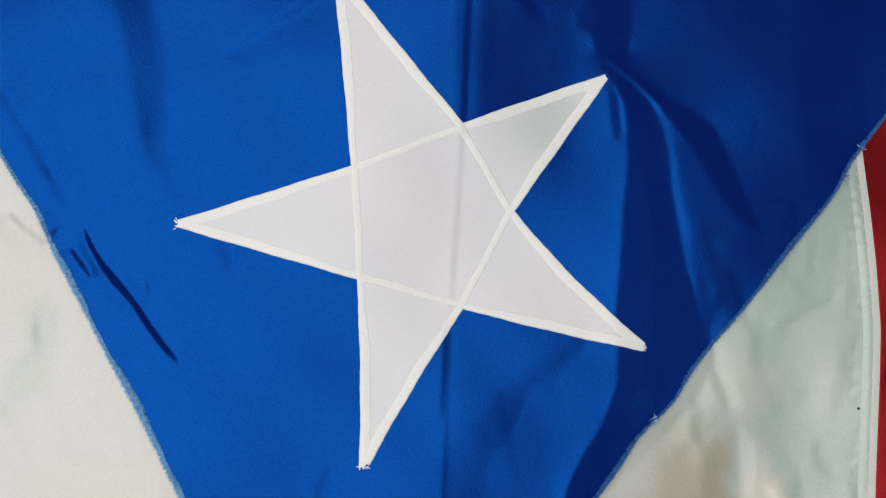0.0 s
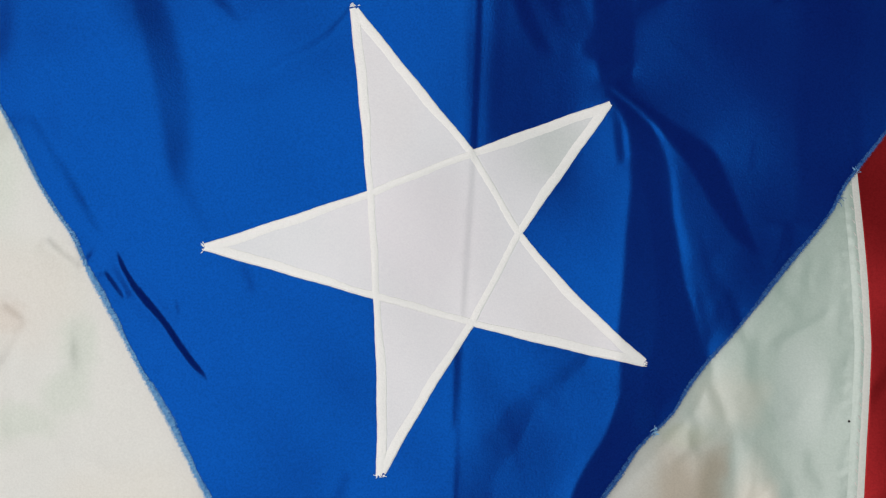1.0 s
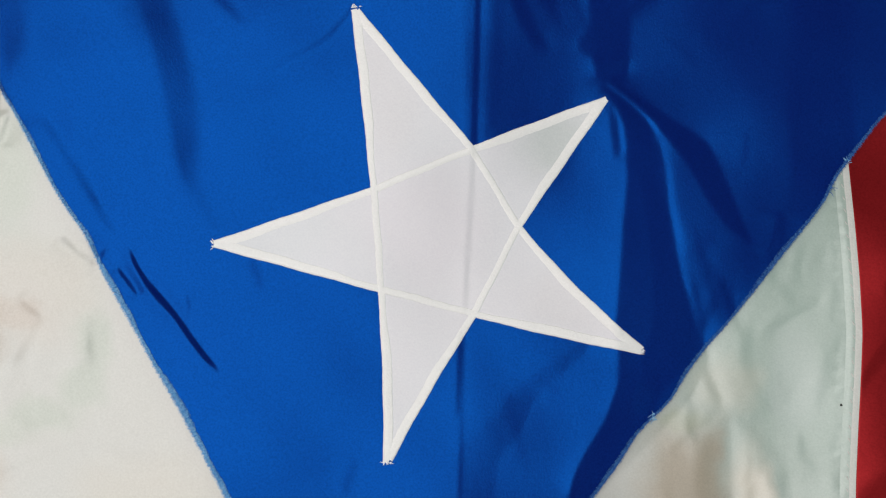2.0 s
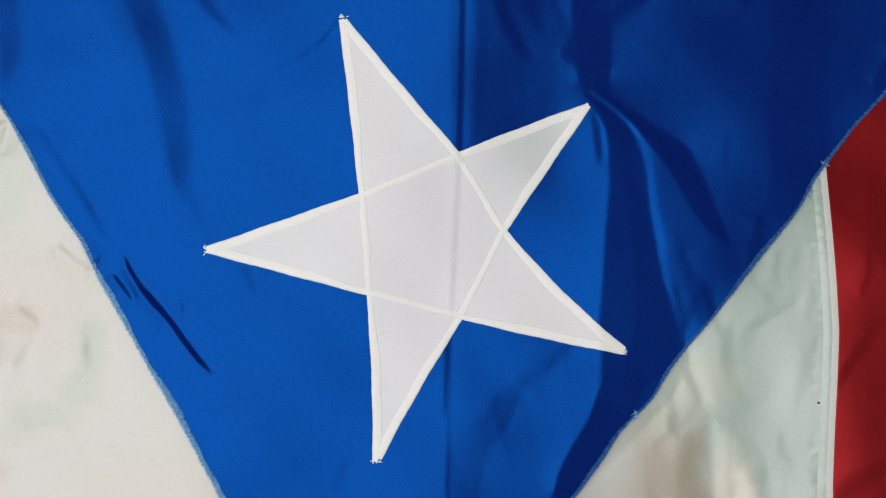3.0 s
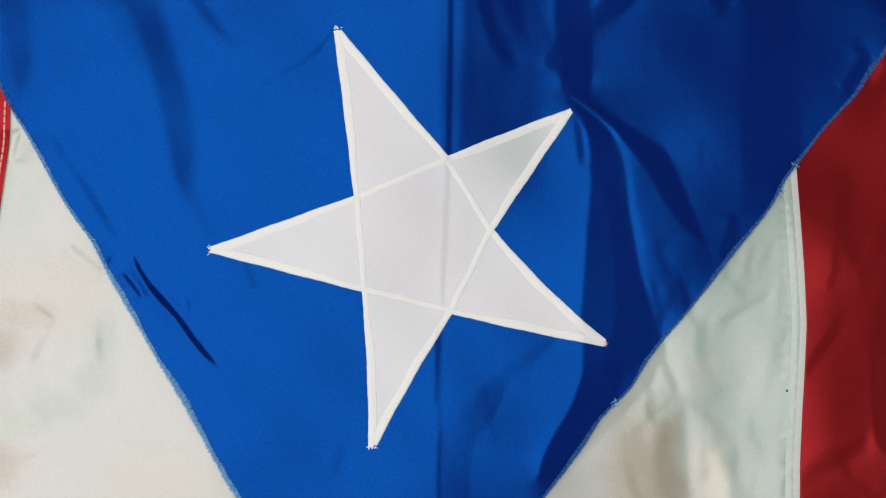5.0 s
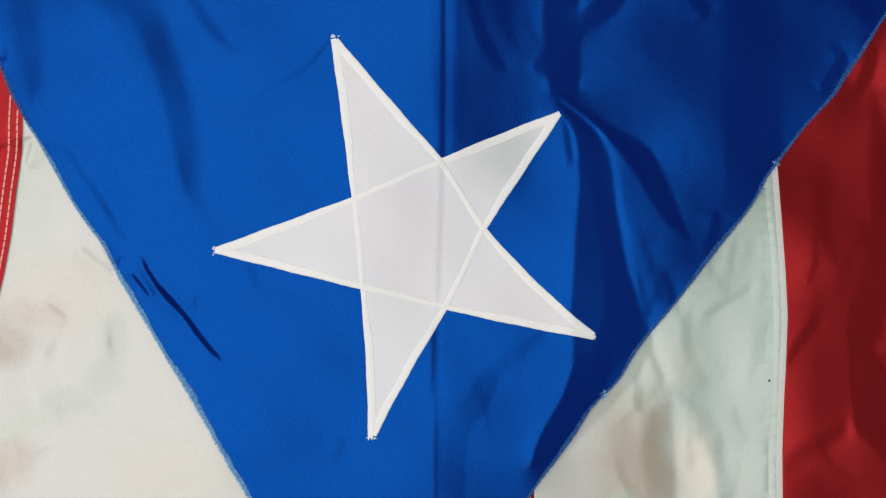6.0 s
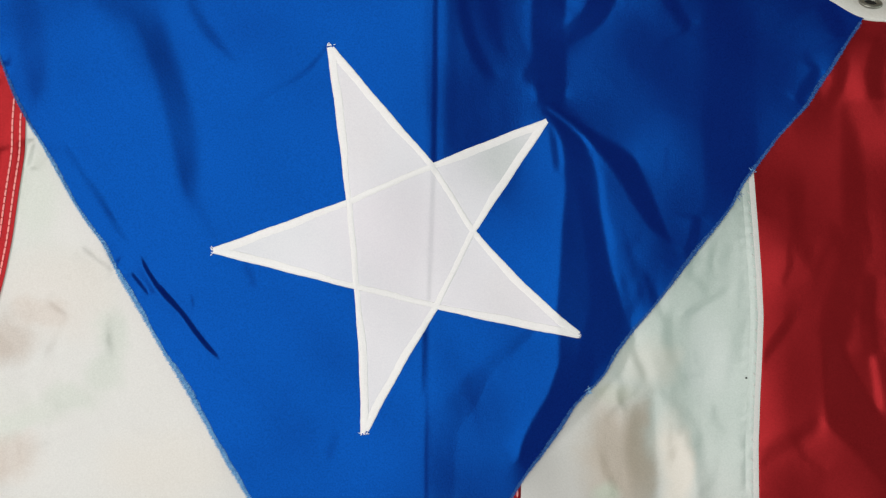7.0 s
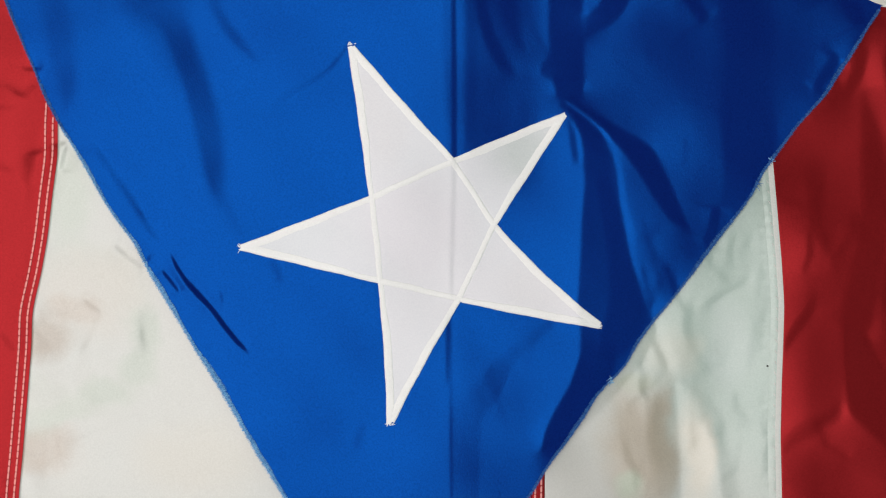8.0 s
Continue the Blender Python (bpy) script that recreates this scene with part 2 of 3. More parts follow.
# right white stripe
# left white stripe
fold(1.8, 60, (212, 520, 14), (205, 590, 20), (170, 665, 24), (110, 720, 26), (20, 750, 22))
fold(2.2, 16, (140, 432, 5), (172, 460, 6), (204, 482, 5))
fold(1.8, 12, (175, 435, 4), (190, 450, 5), (205, 470, 4))
fold(-1.8, 18, (80, 530, 5), (100, 545, 7), (122, 560, 4))
fold(2.0, 36, (20, 560, 14), (40, 610, 16), (80, 640, 14))
fold(2.0, 14, (62, 246, 4), (54, 276, 5), (48, 300, 4))
fold(1.6, 60, (30, 800, 30), (60, 860, 30), (70, 930, 20))
fold(0.8, 40, (360, 760, 14), (300, 770, 14), (230, 760, 10))
# right red stripe
fold(2.2, 34, (1560, 60, 12), (1545, 130, 14), (1550, 180, 10))
fold(1.8, 26, (1540, 480, 10), (1535, 560, 12), (1545, 640, 10))
fold(-0.8, 16, (1530, 560, 6), (1545, 640, 7), (1562, 740, 7))
# left red stripe
fold(3.0, 50, (-60, 150, 20), (-40, 400, 22), (-60, 700, 20))
fold(1.0, 18, (28, 180, 7), (10, 330, 8), (-8, 500, 7))

FACETS = []


def facet(slope, lean, soft, *corners):
    """A flat face between creases: it falls by so much to the right and downwards inside its corners, with creases so soft."""
    FACETS.append((slope, lean, soft, corners))


# blue: long soft folds left of the crease
facet(0.17, 0, 24, (110, -140), (250, -140), (290, -20), (306, 80), (332, 150), (346, 205), (356, 260), (356, 310), (330, 350), (306, 320), (292, 250), (268, 170), (222, 90), (160, 0))
facet(0.10, 0, 8, (230, 30), (296, 30), (306, 80), (332, 150), (346, 205), (354, 255), (356, 310), (352, 350), (382, 412), (360, 396), (336, 362), (316, 320), (302, 250), (284, 170), (262, 100))
facet(0.18, -0.09, 10, (300, -140), (330, -140), (352, 10), (378, 54), (412, 104), (384, 88), (354, 56), (326, 10))
facet(-0.17, 0, 16, (-20, -140), (50, -140), (66, 0), (86, 100), (84, 150), (60, 180), (34, 100), (16, 0))
facet(0.05, -0.02, 7, (110, 246), (128, 262), (150, 300), (176, 340), (200, 384), (186, 384), (150, 332), (124, 290))
# blue: faces beside the centre crease and above the star
facet(0.075, 0, 6, (750, -140), (772, -140), (771, 120), (768, 285), (757, 280), (752, 120))
facet(0.05, 0, 8, (790, -140), (806, -140), (808, 120), (806, 255), (786, 268), (792, 120))
facet(0.20, -0.08, 7, (806, -140), (822, -140), (828, 20), (842, 70), (860, 105), (876, 138), (858, 136), (838, 108), (824, 70), (812, 20))
facet(0.10, -0.03, 8, (846, -140), (872, -140), (880, 0), (886, 60), (896, 100), (876, 84), (860, 54), (852, 0))
facet(0.22, 0, 6, (940, -140), (1004, -140), (1000, 0), (1001, 60), (999, 120), (998, 172), (958, 180), (944, 150), (926, 142), (924, 126), (946, 106), (940, 60), (942, 0))
facet(0.22, 0.14, 6, (950, 150), (975, 160), (998, 152), (997, 178), (955, 180))
facet(0.24, 0.22, 7, (1060, -140), (1100, -140), (1088, 0), (1066, 40), (1044, 60), (1006, 78), (1002, 38), (1028, 26), (1044, 0))
facet(0.05, 0, 14, (905, 110), (940, 120), (958, 190), (930, 215), (890, 232), (880, 180))
facet(0.03, 0, 12, (774, -140), (940, -140), (938, 100), (920, 130), (945, 196), (860, 236), (770, 280))
# blue: the fan of folds from the pucker
facet(0.20, -0.02, 5, (964, 194), (976, 200), (1006, 222), (1030, 248), (1048, 282), (1058, 320), (1064, 380), (1074, 430), (1082, 480), (1100, 530), (1110, 572), (1126, 600), (1100, 660), (1010, 760), (950, 815), (918, 815), (924, 786), (942, 748), (972, 698), (992, 640), (990, 590), (984, 560), (991, 480), (996, 400), (1002, 330), (997, 262), (985, 226))
facet(0.12, 0, 6, (1020, 330), (1040, 318), (1060, 380), (1076, 470), (1104, 560), (1096, 610), (1060, 650), (1030, 690), (1004, 690), (1030, 600), (1046, 540), (1040, 450))
facet(0.10, 0, 5, (974, 204), (1004, 224), (1028, 252), (1038, 290), (1012, 280), (994, 240))
facet(0.16, 0, 3, (994, 636), (1050, 640), (1040, 700), (970, 800), (936, 818), (918, 815), (924, 786), (942, 748), (972, 698))
facet(0.32, -0.22, 4, (984, 196), (1020, 212), (1060, 239), (1100, 263), (1122, 280), (1136, 310), (1150, 340), (1166, 380), (1186, 430), (1150, 402), (1122, 362), (1100, 322), (1070, 280), (1040, 248), (1005, 216))
facet(0.10, 0, 3, (972, 228), (984, 236), (991, 300), (979, 298))
facet(0.08, 0, 6, (1102, 404), (1114, 440), (1130, 470), (1160, 500), (1160, 545), (1136, 542), (1122, 500), (1110, 452))
# blue: outer right
facet(-0.055, 0, 20, (1006, 90), (1100, 50), (1232, 40), (1236, 330), (1172, 340), (1130, 278), (1060, 234), (1008, 200))
facet(0.04, 0, 8, (1084, 440), (1112, 440), (1128, 540), (1112, 560), (1100, 520))
facet(0.07, 0, 8, (1066, 300), (1098, 326), (1146, 404), (1120, 440), (1092, 440), (1072, 370))
facet(0.045, 0, 18, (1064, 290), (1110, 280), (1240, 230), (1245, 400), (1150, 545), (1120, 540), (1094, 470))
facet(0.09, 0, 11, (1236, -140), (1286, -140), (1306, 0), (1312, 90), (1304, 180), (1336, 230), (1330, 300), (1290, 370), (1240, 440), (1216, 468), (1236, 410), (1248, 330), (1246, 240), (1256, 130), (1248, 0))
facet(-0.08, 0, 14, (1336, 20), (1500, 40), (1450, 150), (1390, 215), (1340, 200))
facet(0.06, 0, 12, (1246, 230), (1320, 240), (1340, 262), (1300, 340), (1250, 320))
# blue: below the star
facet(0.028, 0.02, 4, (950, 574), (940, 596), (898, 634), (862, 668), (842, 720), (808, 760), (800, 930), (752, 930), (752, 735), (800, 700), (838, 652), (884, 614))
facet(0.012, 0, 10, (752, 720), (800, 708), (828, 730), (780, 800), (770, 930), (752, 930))
# right white stripe
facet(-0.12, 0, 6, (1158, 700), (1166, 702), (1200, 760), (1228, 820), (1240, 930), (1164, 930), (1160, 800))
facet(0.12, 0, 14, (1110, 720), (1157, 704), (1160, 800), (1162, 930), (1120, 930), (1112, 800))
facet(0.10, 0, 12, (1204, 740), (1240, 780), (1262, 850), (1270, 930), (1242, 930), (1230, 830))
facet(0.144, 0.054, 5, (1112, 622), (1124, 618), (1146, 668), (1136, 672))
facet(-0.144, 0, 6, (1126, 618), (1150, 622), (1168, 676), (1148, 672))
facet(0.144, 0.09, 3, (1214, 470), (1224, 468), (1226, 484), (1214, 488))
facet(0.126, 0.144, 2.5, (1230, 484), (1252, 491), (1288, 507), (1284, 510), (1248, 498))
facet(0.126, 0.108, 4, (1204, 558), (1230, 538), (1264, 524), (1292, 506), (1286, 516), (1250, 540), (1220, 562))
facet(0.108, 0.072, 4, (1254, 440), (1268, 432), (1260, 466), (1264, 482), (1252, 478))
facet(0.108, -0.09, 3, (1286, 446), (1298, 436), (1290, 456), (1272, 470), (1268, 466))
facet(0.09, 0, 7, (1176, 560), (1190, 556), (1186, 600), (1196, 640), (1182, 640), (1174, 600))
facet(0.05, 0.02, 8, (1296, 590), (1312, 596), (1306, 640), (1286, 680), (1290, 636))
facet(0.09, 0.054, 5, (1200, 664), (1240, 656), (1260, 664), (1236, 668), (1206, 676))
facet(0.09, 0, 5, (1060, 800), (1072, 806), (1080, 836), (1096, 866), (1082, 868), (1066, 838))
# right red stripe
facet(0.20, -0.06, 6, (1486, 104), (1502, 108), (1492, 160), (1468, 196), (1432, 214), (1404, 226), (1428, 204), (1462, 176), (1478, 140))
facet(0.13, 0, 12, (1494, 200), (1516, 240), (1530, 340), (1528, 450), (1512, 560), (1490, 620), (1456, 606), (1460, 540), (1484, 470), (1494, 380))
facet(0.20, -0.10, 6, (1456, 600), (1488, 604), (1512, 660), (1546, 720), (1620, 800), (1660, 930), (1620, 900), (1560, 848), (1508, 794), (1466, 752), (1462, 690))
facet(0.14, 0.10, 7, (1398, 556), (1404, 570), (1382, 602), (1352, 640), (1354, 620), (1372, 594))
facet(0.07, 0.08, 12, (1345, 792), (1392, 766), (1442, 742), (1444, 760), (1400, 792), (1345, 824))
facet(0.08, 0, 10, (1396, 340), (1424, 330), (1414, 420), (1440, 440), (1430, 470), (1404, 430))
facet(0.08, -0.06, 9, (1480, 400), (1494, 420), (1460, 470), (1440, 500), (1436, 470), (1458, 440))
facet(0.06, 0, 10, (1560, 40), (1580, 60), (1560, 200), (1530, 170), (1546, 110))
# left white stripe
facet(0.09, 0.09, 4, (60, 546), (84, 542), (104, 550), (122, 562), (108, 566), (86, 556))
facet(0.07, 0.05, 5, (126, 430), (150, 440), (182, 466), (206, 492), (190, 488), (158, 460))
facet(0.06, 0.03, 9, (198, 540), (214, 548), (206, 610), (182, 660), (128, 706), (170, 652), (190, 604))

# puckers along the sewn edge of the right white stripe
pucker_draw = random.Random(23)
for k in range(34):
    pv = 330 + 17 * k + pucker_draw.uniform(-5, 5)
    pu = float(np.interp(pv, (300, 400, 480, 560, 700, 900), (1332, 1340, 1346, 1350, 1344, 1342)))
    reach, lean = pucker_draw.uniform(8, 20), pucker_draw.uniform(-2, 10)
    fold(pucker_draw.uniform(0.25, 0.7), 6, (pu - 16 - reach, pv + lean, 1.8), (pu - 16 - reach / 2, pv + lean / 3, 3), (pu - 12, pv, 1.8))

# small crumples: (count, u from, u to, v from, v to, drop)
crumple = random.Random(11)
for count, u0, u1, v0, v1, most in ((26, 1080, 1330, 420, 880, 0.45), (30, -10, 300, 260, 880, 0.5), (14, 1360, 1600, 100, 880, 0.35), (26, -130, 30, 60, 880, 1.1), (10, 380, 560, 180, 420, 0.12), (8, 820, 1250, 0, 480, 0.2), (8, 240, 560, 480, 860, 0.15), (8, 780, 960, 600, 860, 0.15)):
    for _ in range(count):
        cu, cv, ang = crumple.uniform(u0, u1), crumple.uniform(v0, v1), crumple.gauss(1.2, 0.6)
        size, bend = crumple.uniform(20, 60), crumple.gauss(0, 0.35)
        w = crumple.uniform(4, 9)
        line = [(cu - size * math.cos(ang), cv - size * math.sin(ang), 0.6 * w), (cu, cv, w), (cu + size * math.cos(ang + bend), cv + size * math.sin(ang + bend), 0.6 * w)]
        fold(crumple.uniform(0.3, 1.0) * most, crumple.uniform(10, 24), *line)


def fold_height(u, v, line, drop, reach, most):
    """The step of one fold: a flat slope as wide as the fold, easing back to level on both sides."""
    best = np.full(u.shape, 1e9)
    side, wide, along = np.zeros_like(u), np.ones_like(u), np.zeros_like(u)
    n = len(line) - 1
    for i in range(n):
        (u0, v0, w0), (u1, v1, w1) = line[i], line[i + 1]
        du, dv = u1 - u0, v1 - v0
        k = np.clip(((u - u0) * du + (v - v0) * dv) / (du * du + dv * dv), 0, 1)
        eu, ev = u - u0 - k * du, v - v0 - k * dv
        gap = np.hypot(eu, ev)
        near = gap < best
        best = np.where(near, gap, best)
        side = np.where(near, np.where(du * ev - dv * eu < 0, 1.0, -1.0), side)
        wide = np.where(near, w0 + k * (w1 - w0), wide)
        along = np.where(near, (i + k) / n, along)
    d = best * side
    ends = np.clip(np.minimum(along, 1 - along) * 7, 0, 1)
    ends = ends * ends * (3 - 2 * ends)
    step = (d / wide) / (1 + np.abs(d / wide) ** 8) ** 0.125
    return 0.0005 * drop * (wide / most) ** 0.7 * ends * step * np.exp(-(d / (reach * (0.3 + 0.7 * ends) + 1.3 * wide)) ** 2)


def laid(u, v):
    """Height of the cloth over the plan, in metres, before it settles."""
    u, v = np.asarray(u, float), np.asarray(v, float)
    ease = lambda a, b, x: (lambda k: k * k * (3 - 2 * k))(np.clip((x - a) / (b - a), 0, 1))
    z = 0.007 * ease(980, 1450, u) * (0.25 + 0.75 * ease(250, 650, v)) * ease(-150, 200, v)
    z += 0.0125 * ease(1330, 1760, u) * ease(-80, 120, v)
    z += 0.007 * ease(1200, 1400, u) * ease(250, 500, v)
    z -= (0.005 * ease(770, 930, u) + 0.003 * ease(980, 1250, u)) * ease(470, 250, v) * ease(1800, 1400, u)
    z += 0.008 * ease(620, 150, u) * ease(-100, 300, v) + 0.005 * ease(540, 800, v) * ease(1000, 640, u)
    z -= 0.006 * np.exp(-((u - 880) ** 2 + (v - 430) ** 2) / (2 * 130 ** 2))
    for line, drop, reach in FOLDS:
        most = max(p[2] for p in line)
        far = 2.6 * (reach + 2 * most)
        us, vs = [p[0] for p in line], [p[1] for p in line]
        c0, c1 = np.searchsorted(u[0], (min(us) - far, max(us) + far))
        r0, r1 = np.searchsorted(v[:, 0], (min(vs) - far, max(vs) + far))
        if c1 > c0 and r1 > r0:
            z[r0:r1, c0:c1] -= fold_height(u[r0:r1, c0:c1], v[r0:r1, c0:c1], line, drop, reach, most)
    # loose unevenness of cloth that was folded and laid out
    for a, p, q, s in ((0.0006, 0.011, 0.004, 0.3), (0.0005, -0.007, 0.013, 1.9), (0.0004, 0.021, 0.009, 4.0), (0.00025, 0.031, -0.027, 2.2), (0.0002, 0.012, 0.045, 5.1)):
        z += a * np.sin(p * u + q * v + s + 0.8 * np.sin(0.006 * v - 0.004 * u + s))
    return z


def faces_height(u, v):
    """The smoothest cloth whose slopes come nearest to those of all the flat faces, in metres; between them it is free to rise again."""
    slope_u, slope_v, held = np.zeros_like(u), np.zeros_like(u), np.zeros_like(u)
    for slope, lean, soft, corners in FACETS:
        us, vs = [c[0] for c in corners], [c[1] for c in corners]
        c0, c1 = np.searchsorted(u[0], (min(us) - soft, max(us) + soft))
        r0, r1 = np.searchsorted(v[:, 0], (min(vs) - soft, max(vs) + soft))
        pu, pv = u[r0:r1, c0:c1], v[r0:r1, c0:c1]
        gap, inside = np.full(pu.shape, 1e9), np.zeros(pu.shape, bool)
        for (au, av), (bu, bv) in zip(corners, corners[1:] + corners[:1]):
            du, dv = bu - au, bv - av
            k = np.clip(((pu - au) * du + (pv - av) * dv) / (du * du + dv * dv), 0, 1)
            gap = np.minimum(gap, np.hypot(pu - au - k * du, pv - av - k * dv))
            if dv:
                inside ^= ((av > pv) != (bv > pv)) & (pu < au + (pv - av) * du / dv)
        k = np.clip(0.5 + np.where(inside, gap, -gap) / (2 * soft), 0, 1)
        k = k * k * (3 - 2 * k)
        slope_u[r0:r1, c0:c1] -= slope * k
        slope_v[r0:r1, c0:c1] -= lean * k
        held[r0:r1, c0:c1] = np.maximum(held[r0:r1, c0:c1], k)
    rows, cols = u.shape
    over = lambda g, a, b: np.block([[g, a * g[:, ::-1]], [b * g[::-1], a * b * g[::-1, ::-1]]])
    ku, kv = np.meshgrid(2j * np.pi * np.fft.rfftfreq(2 * cols), 2j * np.pi * np.fft.fftfreq(2 * rows))
    # long swells are flattened by the cloth's own weight
    size = np.abs(ku) ** 2 + np.abs(kv) ** 2 + (2 * np.pi * STEP / 900) ** 2
    aim_u, aim_v = slope_u, slope_v
    for _ in range(6):
        wave = (ku.conj() * np.fft.rfft2(over(aim_u, -1, 1)) + kv.conj() * np.fft.rfft2(over(aim_v, 1, -1))) / size
        got_u = np.fft.irfft2(ku * wave, (2 * rows, 2 * cols))[:rows, :cols]
        aim_u = slope_u + held * (slope_u - got_u) * 0.6 + (1 - held) * 0.5 * got_u
    z = np.fft.irfft2(wave, (2 * rows, 2 * cols))[:rows, :cols]
    return z * STEP * 0.000386


# the cloth settles: sharp corners between folds even out
STEP, U0, V0 = 2.0, -480.0, -130.0
grid_v, grid_u = np.meshgrid(np.arange(V0, 1250, STEP), np.arange(U0, 1830, STEP), indexing="ij")
SETTLED = laid(grid_u, grid_v) + faces_height(grid_u, grid_v)
for _ in range(2):
    SETTLED[1:-1] = (SETTLED[:-2] + 2 * SETTLED[1:-1] + SETTLED[2:]) / 4
    SETTLED[:, 1:-1] = (SETTLED[:, :-2] + 2 * SETTLED[:, 1:-1] + SETTLED[:, 2:]) / 4


def relief(u, v):
    """Height of the settled cloth over the plan, in metres, smooth between the grid's places."""
    a = np.clip((np.asarray(u, float) - U0) / STEP, 1, SETTLED.shape[1] - 3)
    b = np.clip((np.asarray(v, float) - V0) / STEP, 1, SETTLED.shape[0] - 3)
    i, j = np.floor(a).astype(int), np.floor(b).astype(int)
    p, q = a - i, b - j
    weights = lambda t: ((-t + 2 * t * t - t ** 3) / 2, (2 - 5 * t * t + 3 * t ** 3) / 2, (t + 4 * t * t - 3 * t ** 3) / 2, (t ** 3 - t * t) / 2)
    return sum(wq * wp * SETTLED[j + m - 1, i + n - 1] for m, wq in enumerate(weights(q)) for n, wp in enumerate(weights(p)))


def mesh_object(name, verts, faces, material, parent=None, label="", smooth=True):
    me = bpy.data.meshes.new(name)
    me.from_pydata([tuple(map(float, p)) for p in verts], [], faces)
    me.materials.append(material)
    me.polygons.foreach_set("use_smooth", [smooth] * len(me.polygons))
    me.update()
    ob = new(name, me)
    ob.parent = parent
    if label:
        ob["label"] = label
    return ob


def part(name, bm, material, parent, label=""):
    me = bpy.data.meshes.new(name)
    bm.to_mesh(me)
    bm.free()
    me.materials.append(material)
    ob = new(name, me)
    ob.parent = parent
    if label:
        ob["label"] = label
    return ob


def curve(points, smooth=True):
    """v -> u through points (u, v), softly."""
    us, vs = np.array([p[0] for p in points], float), np.array([p[1] for p in points], float)
    def at(v):
        if not smooth:
            return np.interp(v, vs, us)
        return sum(np.interp(np.asarray(v) + o, vs, us) for o in (-12, -6, 0, 6, 12)) / 5
    return at


def sheet(name, us, vs, lift, material, parent, label="", rim=0.0004, fall=None):
    """A cloth sheet from a grid of plan places (rows of u and v), with a thin rim all round."""
    z = relief(us, vs) + lift
    if fall is not None:
        z = z + fall
    x, y = plan(us, vs, z)
    rows, cols = us.shape
    verts = np.stack([x, y, z], -1).reshape(-1, 3)
    faces = []
    for r in range(rows - 1):
        for c in range(cols - 1):
            i = r * cols + c
            faces.append((i + cols, i + cols + 1, i + 1, i))
    if not rim:
        return mesh_object(name, verts, faces, material, parent, label)
    ring = [c for c in range(cols)] + [r * cols + cols - 1 for r in range(1, rows)] + [(rows - 1) * cols + c for c in range(cols - 2, -1, -1)] + [r * cols for r in range(rows - 2, 0, -1)]
    low = verts[ring] - (0, 0, rim)
    n = len(verts)
    for j in range(len(ring)):
        k = (j + 1) % len(ring)
        faces.append((ring[j], ring[k], n + k, n + j))
    return mesh_object(name, np.concatenate([verts, low]), faces, material, parent, label)


def rows_between(left, right, v_list, cols):
    v = np.asarray(v_list, float)
    k = np.linspace(0, 1, cols)[None, :]
    l, r = left(v)[:, None], right(v)[:, None]
    return l + (r - l) * k, np.repeat(v[:, None], cols, 1)


# ---- room and table, plain, out of view ----
def box(name, lo, hi, material, parent=None, bevel=0.0):
    bm = bmesh.new()
    bmesh.ops.create_cube(bm, size=1)
    for p in bm.verts:
        p.co = Vector([(a + b) / 2 + c * (b - a) for a, b, c in zip(lo, hi, p.co)])
    if bevel:
        bmesh.ops.bevel(bm, geom=bm.edges[:], offset=bevel, segments=2, affect="EDGES")
    return part(name, bm, material, parent)


TOP = float(SETTLED.min()) - 0.002
tagged(box("floor", (-1.9, -2.4, TOP - 0.85), (2.2, 1.8, TOP - 0.75), BOARD), "dark wooden floor under the table", "floor", kind="structure")
tagged(box("ceiling", (-1.9, -2.4, 1.75), (2.2, 1.8, 1.85), PAINT), "plain painted ceiling", "ceiling", kind="structure")
tagged(box("wall_north", (-1.9, 1.8, TOP - 0.75), (2.2, 1.9, 1.75), PAINT), "plain painted wall", "wall", kind="structure")
tagged(box("wall_south", (-1.9, -2.5, TOP - 0.75), (2.2, -2.4, 1.75), PAINT), "plain painted wall", "wall", kind="structure")
tagged(box("wall_west", (-1.9, -2.4, TOP - 0.75), (-1.8, 1.8, 1.75), PAINT), "plain painted wall", "wall", kind="structure")
# opening added behind the unseen cool fill lamp
east = tagged(new("wall_east"), "plain painted wall with an opening, out of view", "wall", kind="structure")
for lo, hi in (((2.2, -2.4, TOP - 0.75), (2.3, -0.9, 1.75)), ((2.2, 0.5, TOP - 0.75), (2.3, 1.8, 1.75)), ((2.2, -0.9, TOP - 0.75), (2.3, 0.5, 0.2)), ((2.2, -0.9, 1.3), (2.3, 0.5, 1.75))):
    box("wall_panel", lo, hi, PAINT, east)
table = tagged(new("table"), "plain wooden table under the spread flag", "table")
box("tabletop", (-0.62, -1.55, TOP - 0.035), (0.70, 0.122, TOP), WOOD, table, 0.004)
for x in (-0.55, 0.57):
    for y in (-1.48, 0.0):
        box("leg", (x, y, TOP - 0.75), (x + 0.06, y + 0.06, TOP - 0.035), WOOD, table, 0.003)

# ---- the flag ----
flag = tagged(new("flag"), "wrinkled striped nylon flag with white star, spread on the table", "flag")

HOIST = [(-420, -78), (1050, -78), (1250, -66), (1380, -40), (1470, 0), (1500, 20), (1528, 33), (1570, 36), (1700, 36)]
hoist = lambda u: sum(np.interp(np.asarray(u) + o, [p[0] for p in HOIST], [p[1] for p in HOIST]) for o in (-16, -8, 0, 8, 16)) / 5

